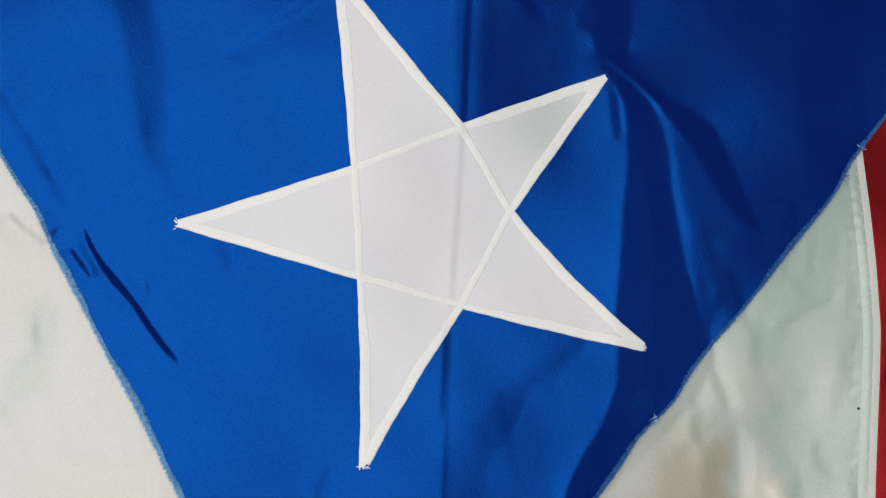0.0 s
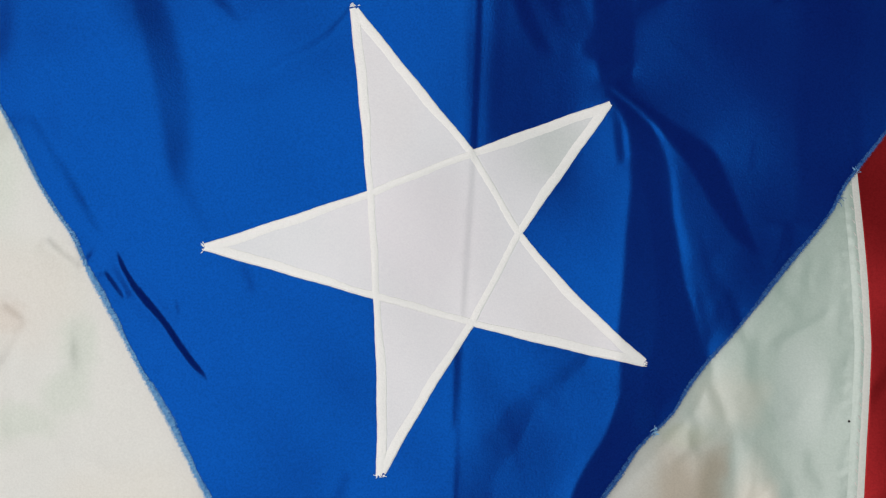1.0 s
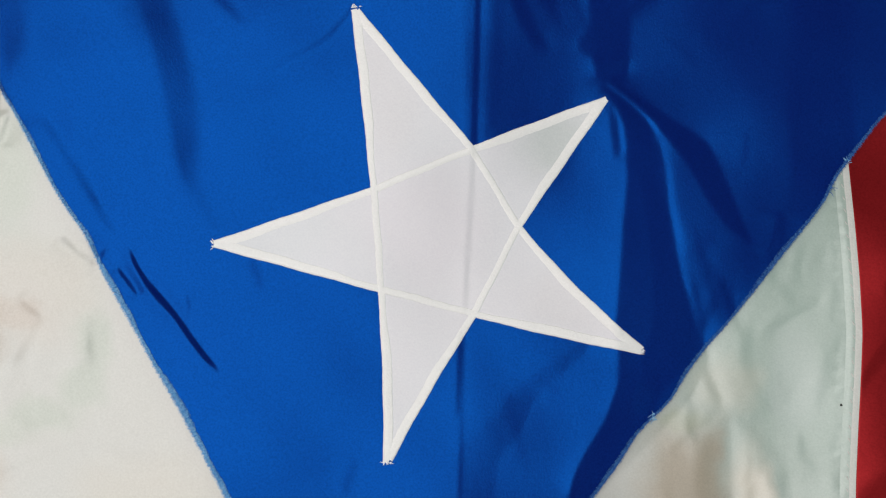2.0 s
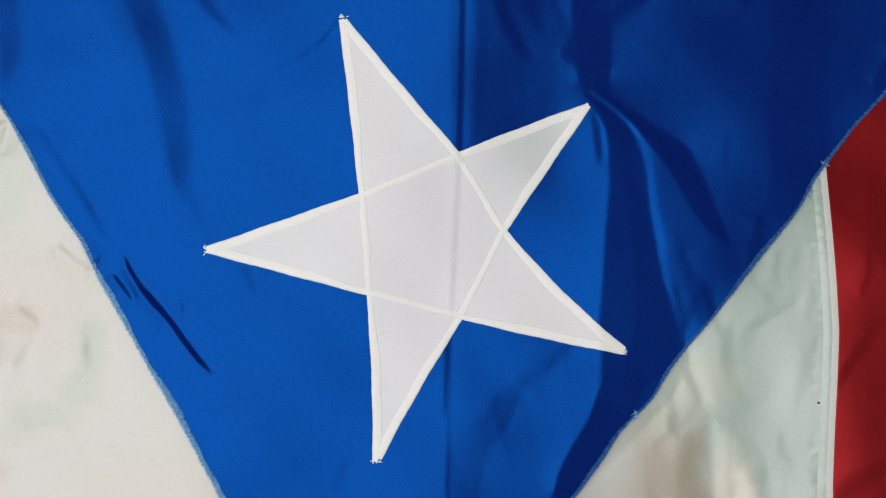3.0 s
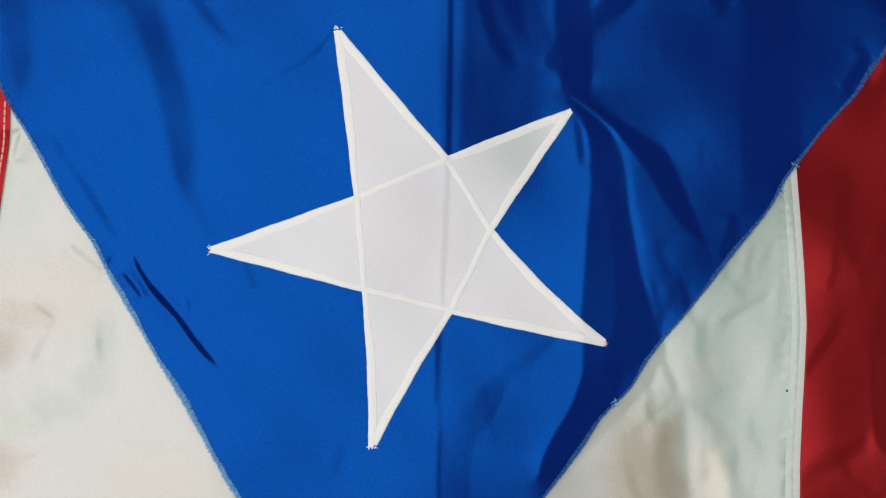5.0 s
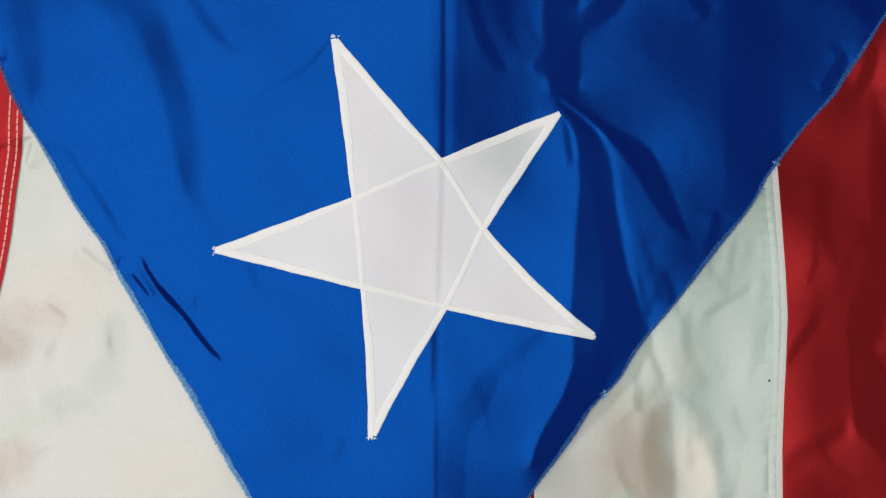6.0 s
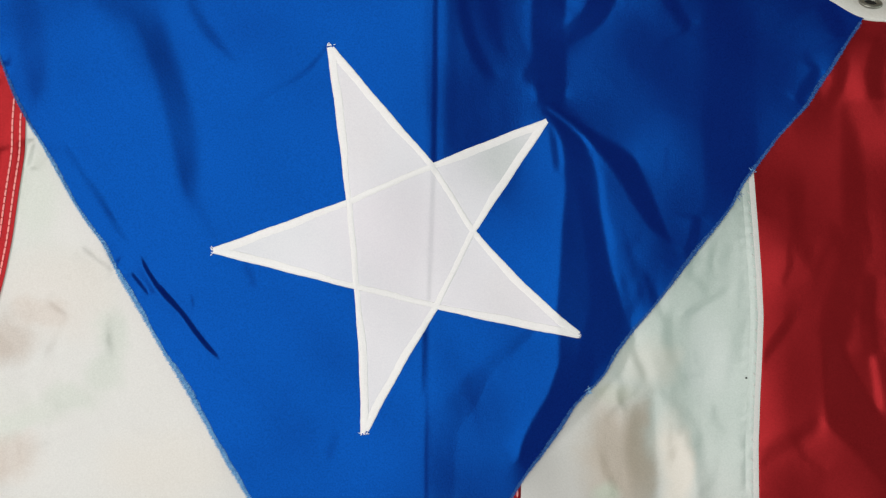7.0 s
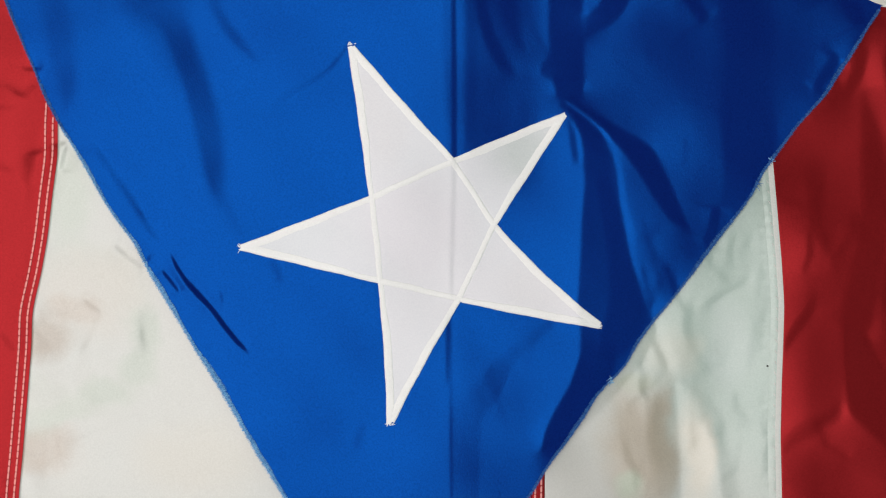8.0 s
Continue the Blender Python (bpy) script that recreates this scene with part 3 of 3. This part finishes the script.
# seams between the stripes
SEAM_L = curve([(70, -90), (54, 100), (45, 215), (44, 270), (33, 340), (22, 420), (9, 485), (-4, 535), (-9, 560), (-12, 620), (-20, 700), (-32, 814), (-41, 890), (-60, 1300), (-60, 3900)])
SEAM_CL = curve([(560, -90), (560, 3900)])
SEAM_CR = curve([(928, -90), (925, 700), (921, 900), (915, 1300), (915, 3900)])
SEAM_R = curve([(1290, -90), (1318, 180), (1332, 300), (1340, 400), (1346, 480), (1350, 560), (1347, 640), (1344, 700), (1341, 790), (1342, 900), (1345, 1300), (1345, 3900)])
EDGE_L = curve([(-340, -90), (-380, 400), (-420, 900), (-440, 3900)])
EDGE_R = curve([(1600, -90), (1605, 60), (1680, 450), (1750, 900), (1770, 3900)])
V_ROWS = np.concatenate([np.arange(-75, 910, 3.5), np.arange(915, 1500, 25.0), np.linspace(1500, 3860, 30)])


def stripe(left, right, material, label, cols):
    us, vs = rows_between(left, right, V_ROWS, cols)
    vs = np.maximum(vs, hoist(us) + 2 + (vs + 75) * 0.002)
    return sheet("stripe", us, vs, 0.0, material, flag, label)


stripe(EDGE_L, SEAM_L, RED, "red outer stripe", 60)
stripe(SEAM_L, SEAM_CL, WHITE, "white stripe", 110)
stripe(SEAM_CL, SEAM_CR, RED, "red middle stripe", 60)
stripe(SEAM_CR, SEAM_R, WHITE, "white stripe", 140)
stripe(SEAM_R, EDGE_R, RED, "red outer stripe", 90)

# blue triangle, its raw edges a little uneven
TRI_L = [(-75, -90), (-40, 10), (5, 118), (22, 165), (48, 215), (75, 258), (102, 308), (128, 355), (150, 390), (182, 432), (203, 475), (230, 522), (262, 575), (292, 628), (330, 690), (372, 765), (402, 820), (440, 882), (640, 1222)]
TRI_R = [(1530, -90), (1528, 36), (1500, 76), (1473, 122), (1453, 150), (1428, 190), (1408, 210), (1378, 242), (1350, 280), (1334, 302), (1316, 325), (1303, 352), (1282, 385), (1260, 412), (1224, 458), (1194, 498), (1154, 548), (1118, 590), (1090, 628), (1068, 668), (1044, 692), (1022, 712), (990, 765), (958, 808), (925, 850), (905, 885), (660, 1222)]
tri_l, tri_r = curve(TRI_L), curve(TRI_R)
us, vs = rows_between(tri_l, tri_r, np.concatenate([np.arange(-75, 905, 2.8), np.linspace(907, 1220, 40)]), 540)
vs = np.maximum(vs, hoist(us) + 1 + (vs + 75) * 0.002)
triangle = sheet("triangle", us, vs, 0.0022, BLUE, flag, "wrinkled royal blue nylon triangle with raw edges", 0.0016)


# frayed fringe along the raw edges: fine loose threads, laid over the edge
def fringe(name, edge, v0, v1, count, out, into, thick, seed, label, material=FRAY):
    r = random.Random(seed)
    us, vs, verts, faces = [], [], [], []
    base = 0.0
    for i in range(count):
        v = v0 + (v1 - v0) * (i + r.random()) / count
        u = float(edge(v))
        du, dv = float(edge(v + 4)) - float(edge(v - 4)), 8.0
        size = math.hypot(du, dv)
        tu, tv = du / size, dv / size
        nu, nv = (tv, -tu) if out > 0 else (-tv, tu)
        wave = 0.6 + 0.25 * math.sin(v * 0.031 + seed) * math.sin(v * 0.011 + 2 * seed) + 0.1 * math.sin(v * 0.083 + 3 * seed) * math.sin(v * 0.047)
        a = -into * wave * (0.3 + 0.7 * r.random())
        b = abs(out) * (0.15 + 0.85 * r.random() ** 2)
        lean = r.uniform(-0.35, 0.35)
        w = thick * r.uniform(0.6, 1.2)
        for k, wk in ((a, w), ((a + b) / 2, w), (b, 0.35 * w)):
            bend = lean * (k - a) + 0.06 * (k - a) ** 2 * (lean > 0.2)
            for s in (-1, 1):
                us.append(u + nu * k + tu * (bend + s * wk))
                vs.append(v + nv * k + tv * (bend + s * wk))
        for j in (0, 2):
            faces.append((base + j, base + j + 1, base + j + 3, base + j + 2))
        base += 6
    faces = [tuple(int(i) for i in f) for f in faces]
    z = relief(us, vs) + 0.0024 + np.array([0.0003 * r.random() for _ in range(len(us) // 2) for _ in (0, 1)])
    x, y = plan(us, vs, z)
    ob = mesh_object(name, np.stack([x, y, z], -1), faces, material, triangle, label)
    ob["kind"] = "stuff"
    return ob


fringe("frayed_edge", tri_l, -60, 240, 900, -3.0, 9.0, 0.34, 5, "blue frayed threads along the raw edge", FRAY_SHADED)
fringe("frayed_edge", tri_l, 220, 500, 900, -3.5, 9.0, 0.34, 1, "pale blue frayed threads along the raw edge")
fringe("frayed_edge", tri_l, 480, 905, 2400, -5.0, 12.0, 0.34, 2, "pale blue frayed threads along the raw edge")
fringe("frayed_edge", tri_r, 40, 905, 3200, 3.0, 9.0, 0.36, 3, "blue frayed threads along the raw edge", FRAY_SHADED)

# ---- the star: one translucent panel, five tapes from tip to tip ----
# blunt tips: the two ends of each
T1, T2, R1, R2, Q1, Q2, B1, B2, L1, L2 = (578, 85), (591, 82), (966, 210), (971, 217), (1027, 588), (1022, 599), (652, 765), (638, 766), (376, 449), (376, 439)
c_tr, c_rq, c_qb, c_bl, c_lt = (767, 288), (843, 409), (775, 548), (626, 512), (612, 354)
star = tagged(new("star"), "white five-pointed star sewn on the blue triangle")
star.parent = flag


def bowed(points, bows, step=5.0):
    """A line through points, each stretch bowed a little to its left (plan units)."""
    out = []
    for (a, b), bow in zip(zip(points[:-1], points[1:]), bows):
        size = math.dist(a, b)
        n = max(2, int(size / step))
        nu, nv = (b[1] - a[1]) / size, -(b[0] - a[0]) / size
        for i in range(n):
            k = i / n
            e = bow * 4 * k * (1 - k) + 0.4 * math.sin(0.07 * (a[0] + k * size)) + 0.15 * math.sin(0.29 * (a[1] + k * size))
            out.append((a[0] + (b[0] - a[0]) * k + nu * e, a[1] + (b[1] - a[1]) * k + nv * e))
    out.append(points[-1])
    return np.array(out, float)


TAPES = [
    ([L2, c_lt, c_tr, R1], (0, 1, 1)),
    ([T2, c_tr, c_rq, Q1], (-1, 0, -6)),
    ([R2, c_rq, c_qb, B1], (0, 0, -3)),
    ([Q2, c_qb, c_bl, L1], (2, 0, 0)),
    ([B2, c_bl, c_lt, T1], (-3, 0, -1)),
]
# panel
outline = []
for pts, bows in (([T1, T2], (0,)), ([T2, c_tr], (-1,)), ([c_tr, R1], (1,)), ([R1, R2], (0,)), ([R2, c_rq], (0,)), ([c_rq, Q1], (-6,)), ([Q1, Q2], (0,)), ([Q2, c_qb], (2,)), ([c_qb, B1], (-3,)), ([B1, B2], (0,)), ([B2, c_bl], (-3,)), ([c_bl, L1], (0,)), ([L1, L2], (0,)), ([L2, c_lt], (0,)), ([c_lt, T1], (-1,))):
    outline.extend(bowed(pts, bows)[:-1])
outline = np.array(outline)
centre = outline.mean(0)
RINGS = 46
verts_u = [centre[0]]
verts_v = [centre[1]]
for ring in range(1, RINGS + 1):
    p = centre + (outline - centre) * (0.985 * ring / RINGS)
    verts_u.extend(p[:, 0])
    verts_v.extend(p[:, 1])
n = len(outline)
faces = [(0, 1 + (j + 1) % n, 1 + j) for j in range(n)]
for ring in range(RINGS - 1):
    a = 1 + ring * n
    faces += [(a + j, a + (j + 1) % n, a + n + (j + 1) % n, a + n + j) for j in range(n)]
height = relief(verts_u, verts_v)
x, y = plan(verts_u, verts_v, height)
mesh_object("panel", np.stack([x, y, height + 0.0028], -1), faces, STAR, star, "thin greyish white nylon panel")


def tape(points, bows, order, seed):
    """A doubled hem, its outer edge on the star's outline, with a rounded section and soft uneven inner edge."""
    r = random.Random(seed)
    line = bowed(points, bows, 4.0)
    d = np.gradient(line, axis=0)
    d /= np.linalg.norm(d, axis=1)[:, None]
    inward = np.stack([-d[:, 1], d[:, 0]], 1)
    if ((centre - line[len(line) // 2]) @ inward[len(line) // 2]) < 0:
        inward = -inward
    m = len(line)
    wob = np.array([0.5 * math.sin(0.11 * i + seed) + 0.2 * math.sin(0.37 * i + 2 * seed) + 0.3 * r.uniform(-1, 1) for i in range(m)])
    t = np.linspace(0, 1, m)
    far = np.minimum(t, 1 - t)
    wide = 14.5 - 4.0 * np.clip((far - 0.25) / 0.08, 0, 1) + wob
    tip = np.minimum(np.linalg.norm(line - line[0], axis=1), np.linalg.norm(line - line[-1], axis=1))
    wide = np.minimum(wide, 9.0 + 0.4 * tip)
    us, vs, lift = [], [], []
    for k, h in ((0, -2.2), (0.03, 0.3), (0.15, 0.8), (0.5, 0.85), (0.75, 0.6), (0.9, 0.3), (0.97, 0.1), (1.0, -0.06 - 0.12 * order)):
        p = line + inward * (wide * k)[:, None]
        us.append(p[:, 0])
        vs.append(p[:, 1])
        lift.append(np.full(m, h))
    us, vs = np.array(us).T, np.array(vs).T
    pucker = 1 + 0.12 * np.sin(np.arange(m) * 1.3 + seed)[:, None]
    return sheet("hem", us, vs, 0.0028 + order * 0.00003 + np.array(lift).T * 0.00025 * pucker, TAPE, star, "doubled cream white hem", 0)


for i, (pts, bows) in enumerate(TAPES):
    tape(pts, bows, i, i + 1)


def tuft(name, u, v, du, dv, count, size, material, parent, seed, lift=0.0031):
    """Loose curled thread ends at a tip."""
    r = random.Random(seed)
    verts, faces = [], []
    for _ in range(count):
        ang = math.atan2(dv, du) + r.uniform(-1.2, 1.2)
        length, curl = size * r.uniform(0.4, 1.0), r.uniform(-0.12, 0.12)
        cu, cv = u + r.uniform(-7, 7) * (-dv), v + r.uniform(-7, 7) * du
        base = len(verts)
        for k in range(5):
            w = 0.7 * (1 - 0.15 * k)
            zz = lift + 0.0001 * math.sin(k * 0.8 + curl * 9)
            for s in (-1, 1):
                pu, pv = cu - math.sin(ang) * w * s, cv + math.cos(ang) * w * s
                zp = float(relief(pu, pv))
                x, y = plan(pu, pv, zp)
                verts.append((float(x), float(y), zp + zz))
            cu, cv, ang = cu + math.cos(ang) * length / 4, cv + math.sin(ang) * length / 4, ang + curl * 4
        faces += [(base + 2 * k, base + 2 * k + 1, base + 2 * k + 3, base + 2 * k + 2) for k in range(4)]
    return mesh_object(name, verts, faces, material, parent, "loose white thread ends")


tuft("thread_tuft", 586, 84, 0.3, -0.95, 8, 7, TAPE, star, 1)
tuft("thread_tuft", 1022, 592, 0.9, 0.3, 10, 7, TAPE, star, 3)
tuft("thread_tuft", 644, 764, -0.1, 1.0, 14, 6, TAPE, star, 4)
tuft("thread_tuft", 378, 444, -1.0, 0.1, 12, 5, TAPE, star, 5)
tuft("thread_tuft", 1300, 346, 1.0, 0.1, 3, 16, FRAY_SHADED, triangle, 6)
tuft("thread_tuft", 1332, 302, -0.6, -0.8, 5, 12, FRAY, triangle, 7)
tuft("thread_tuft", 1044, 690, -0.8, -0.4, 8, 12, FRAY, triangle, 8)


# ---- seams and stitching ----
def stitches(line, v0, v1, pitch, length, wide, material, seam, slant=0.0):
    """A row of short raised stitches along a seam, each a piece of its own."""
    across, up = wide * 0.000386, (0.0001, 0.0005, 0.0005, 0.0001)
    verts = [(across * s * (0.5 if k in (0, 3) else 1), (0, 0.15, 0.85, 1)[k] - 0.5, up[k] * (1 if s == 0 else 0.35)) for k in range(4) for s in (-1, 0, 1)]
    me = bpy.data.meshes.new("stitch")
    me.from_pydata(verts, [], [(3 * k + s, 3 * k + s + 1, 3 * k + s + 4, 3 * k + s + 3) for k in range(3) for s in range(2)])
    me.materials.append(material)
    me.polygons.foreach_set("use_smooth", [True] * len(me.polygons))
    r = random.Random(int(v0 * 7 + wide * 100))
    v = v0
    while v < v1:
        ends = []
        for k in (0, 1):
            cv = v + length * k
            cu = float(line(cv)) + slant * (k - 0.5)
            z = float(relief(cu, cv)) + 0.0006
            x, y = plan(cu, cv, z)
            ends.append(Vector((float(x), float(y), z)))
        along = ends[1] - ends[0]
        side = along.cross(Vector((0, 0, 1))).normalized()
        ob = new("stitch", me)
        ob.parent = seam
        turn = Matrix((side, along, side.cross(along.normalized()))).transposed().to_4x4()
        ob.matrix_world = Matrix.Translation((ends[0] + ends[1]) / 2) @ turn
        v += pitch * r.uniform(0.96, 1.04)


def hem_strip(left, right, v0, v1, material, label, lift=0.0005, inner=1.0, rim=0.0004):
    v = np.arange(v0, v1, 5.0)
    us, vs = rows_between(left, right, v, 7)
    bulge = np.array([0, 0.6, 1, 0.8, 1, 0.6, 0])[None, :] * 0.4 * (0.0005 + 0.00035 * np.sin(v * 0.23)[:, None] * np.sin(v * 0.071 + 1)[:, None] + 0.00015 * np.sin(v * 0.51 + 2)[:, None])
    flat = np.array([inner, (1 + inner) / 2, 1, 1, 1, 1, 1])[None, :]
    return sheet("hem", us, vs, lift * flat + bulge, material, flag, label, rim)


off = lambda line, d: (lambda v: line(v) + d)
seam = hem_strip(off(SEAM_L, -27), SEAM_L, 100, 1000, RED, "red seam with two rows of pale pink stitches", lift=0.0003, rim=0)
stitches(off(SEAM_L, -9), 200, 1000, 12.5, 11.6, 1.6, THREAD, seam)
stitches(off(SEAM_L, -23), 174, 1000, 12.5, 11.6, 1.6, THREAD, seam)
seam = hem_strip(off(SEAM_CR, -24), SEAM_CR, 780, 1000, RED, "red seam with two rows of pale pink stitches")
stitches(off(SEAM_CR, -6), 868, 1000, 12.5, 11.6, 1.6, THREAD, seam)
stitches(off(SEAM_CR, -17), 884, 1000, 12.5, 11.6, 1.6, THREAD, seam)
hem_strip(off(SEAM_R, -11), off(SEAM_R, 1.5), 270, 1000, HEM, "turned white edge of the seam", lift=0.0007, inner=0.4, rim=0)
seam = hem_strip(off(SEAM_R, -22), off(SEAM_R, 0.5), 270, 1000, WHITE, "doubled white seam with dull stitches", inner=0.1, rim=0)
stitches(off(SEAM_R, -11), 300, 1000, 19.0, 6.0, 0.8, DULL_THREAD, seam, 3.0)

# ---- canvas heading with its eyelets, hanging over the table's edge ----
hu = np.concatenate([np.arange(-400, 1200, 20.0), np.arange(1200, 1606, 6.0)])
ss = np.linspace(0, 1, 15)
head_u = np.repeat(hu[None, :], len(ss), 0)
head_v = hoist(head_u) + 3 - 52 * np.sin(ss * 1.2)[:, None] / math.sin(1.2)
sink = -0.0365 * (1 - np.cos(ss * 1.35)) / (1 - math.cos(1.35))
heading = sheet("heading", head_u, head_v, 0.0012, CANVAS, flag, "white canvas heading strip", 0.001, np.repeat(sink[:, None], len(hu), 1))


def eyelet(u, s):
    """A tarnished metal eyelet: a rounded ring set in the heading."""
    def on(uu, k):
        vv = float(hoist(uu)) + 3 - 52 * math.sin(k * 1.2) / math.sin(1.2)
        z = float(relief(uu, vv)) - 0.0365 * (1 - math.cos(k * 1.35)) / (1 - math.cos(1.35))
        x, y = plan(uu, vv, z)
        return Vector((float(x), float(y), z + 0.0014))
    o = on(u, s)
    e1 = (on(u + 5, s) - on(u - 5, s)).normalized()
    e2 = (on(u, s + 0.05) - on(u, s - 0.05)).normalized()
    n = e1.cross(e2).normalized()
    for name, big, small, mat, lift in (("eyelet", 0.0062, 0.0021, BRASS, 0.0006), ("eyelet_hole_shade", 0.0021, 0.0021, DARK, 0.0002)):
        verts, faces = [], []
        if name == "eyelet":
            for i in range(36):
                a = 2 * math.pi * i / 36
                for j in range(10):
                    b = 2 * math.pi * j / 10
                    rr = big + small * math.cos(b)
                    verts.append(o + (e1 * math.cos(a) + e2 * math.sin(a)) * rr + n * (lift + 0.0012 * math.sin(b)))
            for i in range(36):
                for j in range(10):
                    faces.append((i * 10 + j, (i + 1) % 36 * 10 + j, (i + 1) % 36 * 10 + (j + 1) % 10, i * 10 + (j + 1) % 10))
            mesh_object(name, verts, faces, mat, heading, "tarnished metal eyelet")
        else:
            # no hole is cut: a near-black disc carries its shade
            verts = [o + n * lift] + [o + (e1 * math.cos(2 * math.pi * i / 24) + e2 * math.sin(2 * math.pi * i / 24)) * 0.0043 + n * lift for i in range(24)]
            mesh_object(name, verts, [(0, 1 + i, 1 + (i + 1) % 24) for i in range(24)], mat, heading)


eyelet(1538, 0.45)

# a speck of dark lint on the white stripe
bm = bmesh.new()
bmesh.ops.create_icosphere(bm, subdivisions=2, radius=0.0007)
for p in bm.verts:
    p.co.z *= 0.5
    p.co *= 1 + 0.25 * math.sin(4100 * p.co.x + 2500 * p.co.y)
x, y = plan(1320, 669, relief(1320, 669))
bmesh.ops.translate(bm, verts=bm.verts, vec=(float(x), float(y), float(relief(1320, 669)) + 0.0005))
tagged(part("lint_speck", bm, DARK, None), "tiny speck of dark lint on the white stripe", "lint")
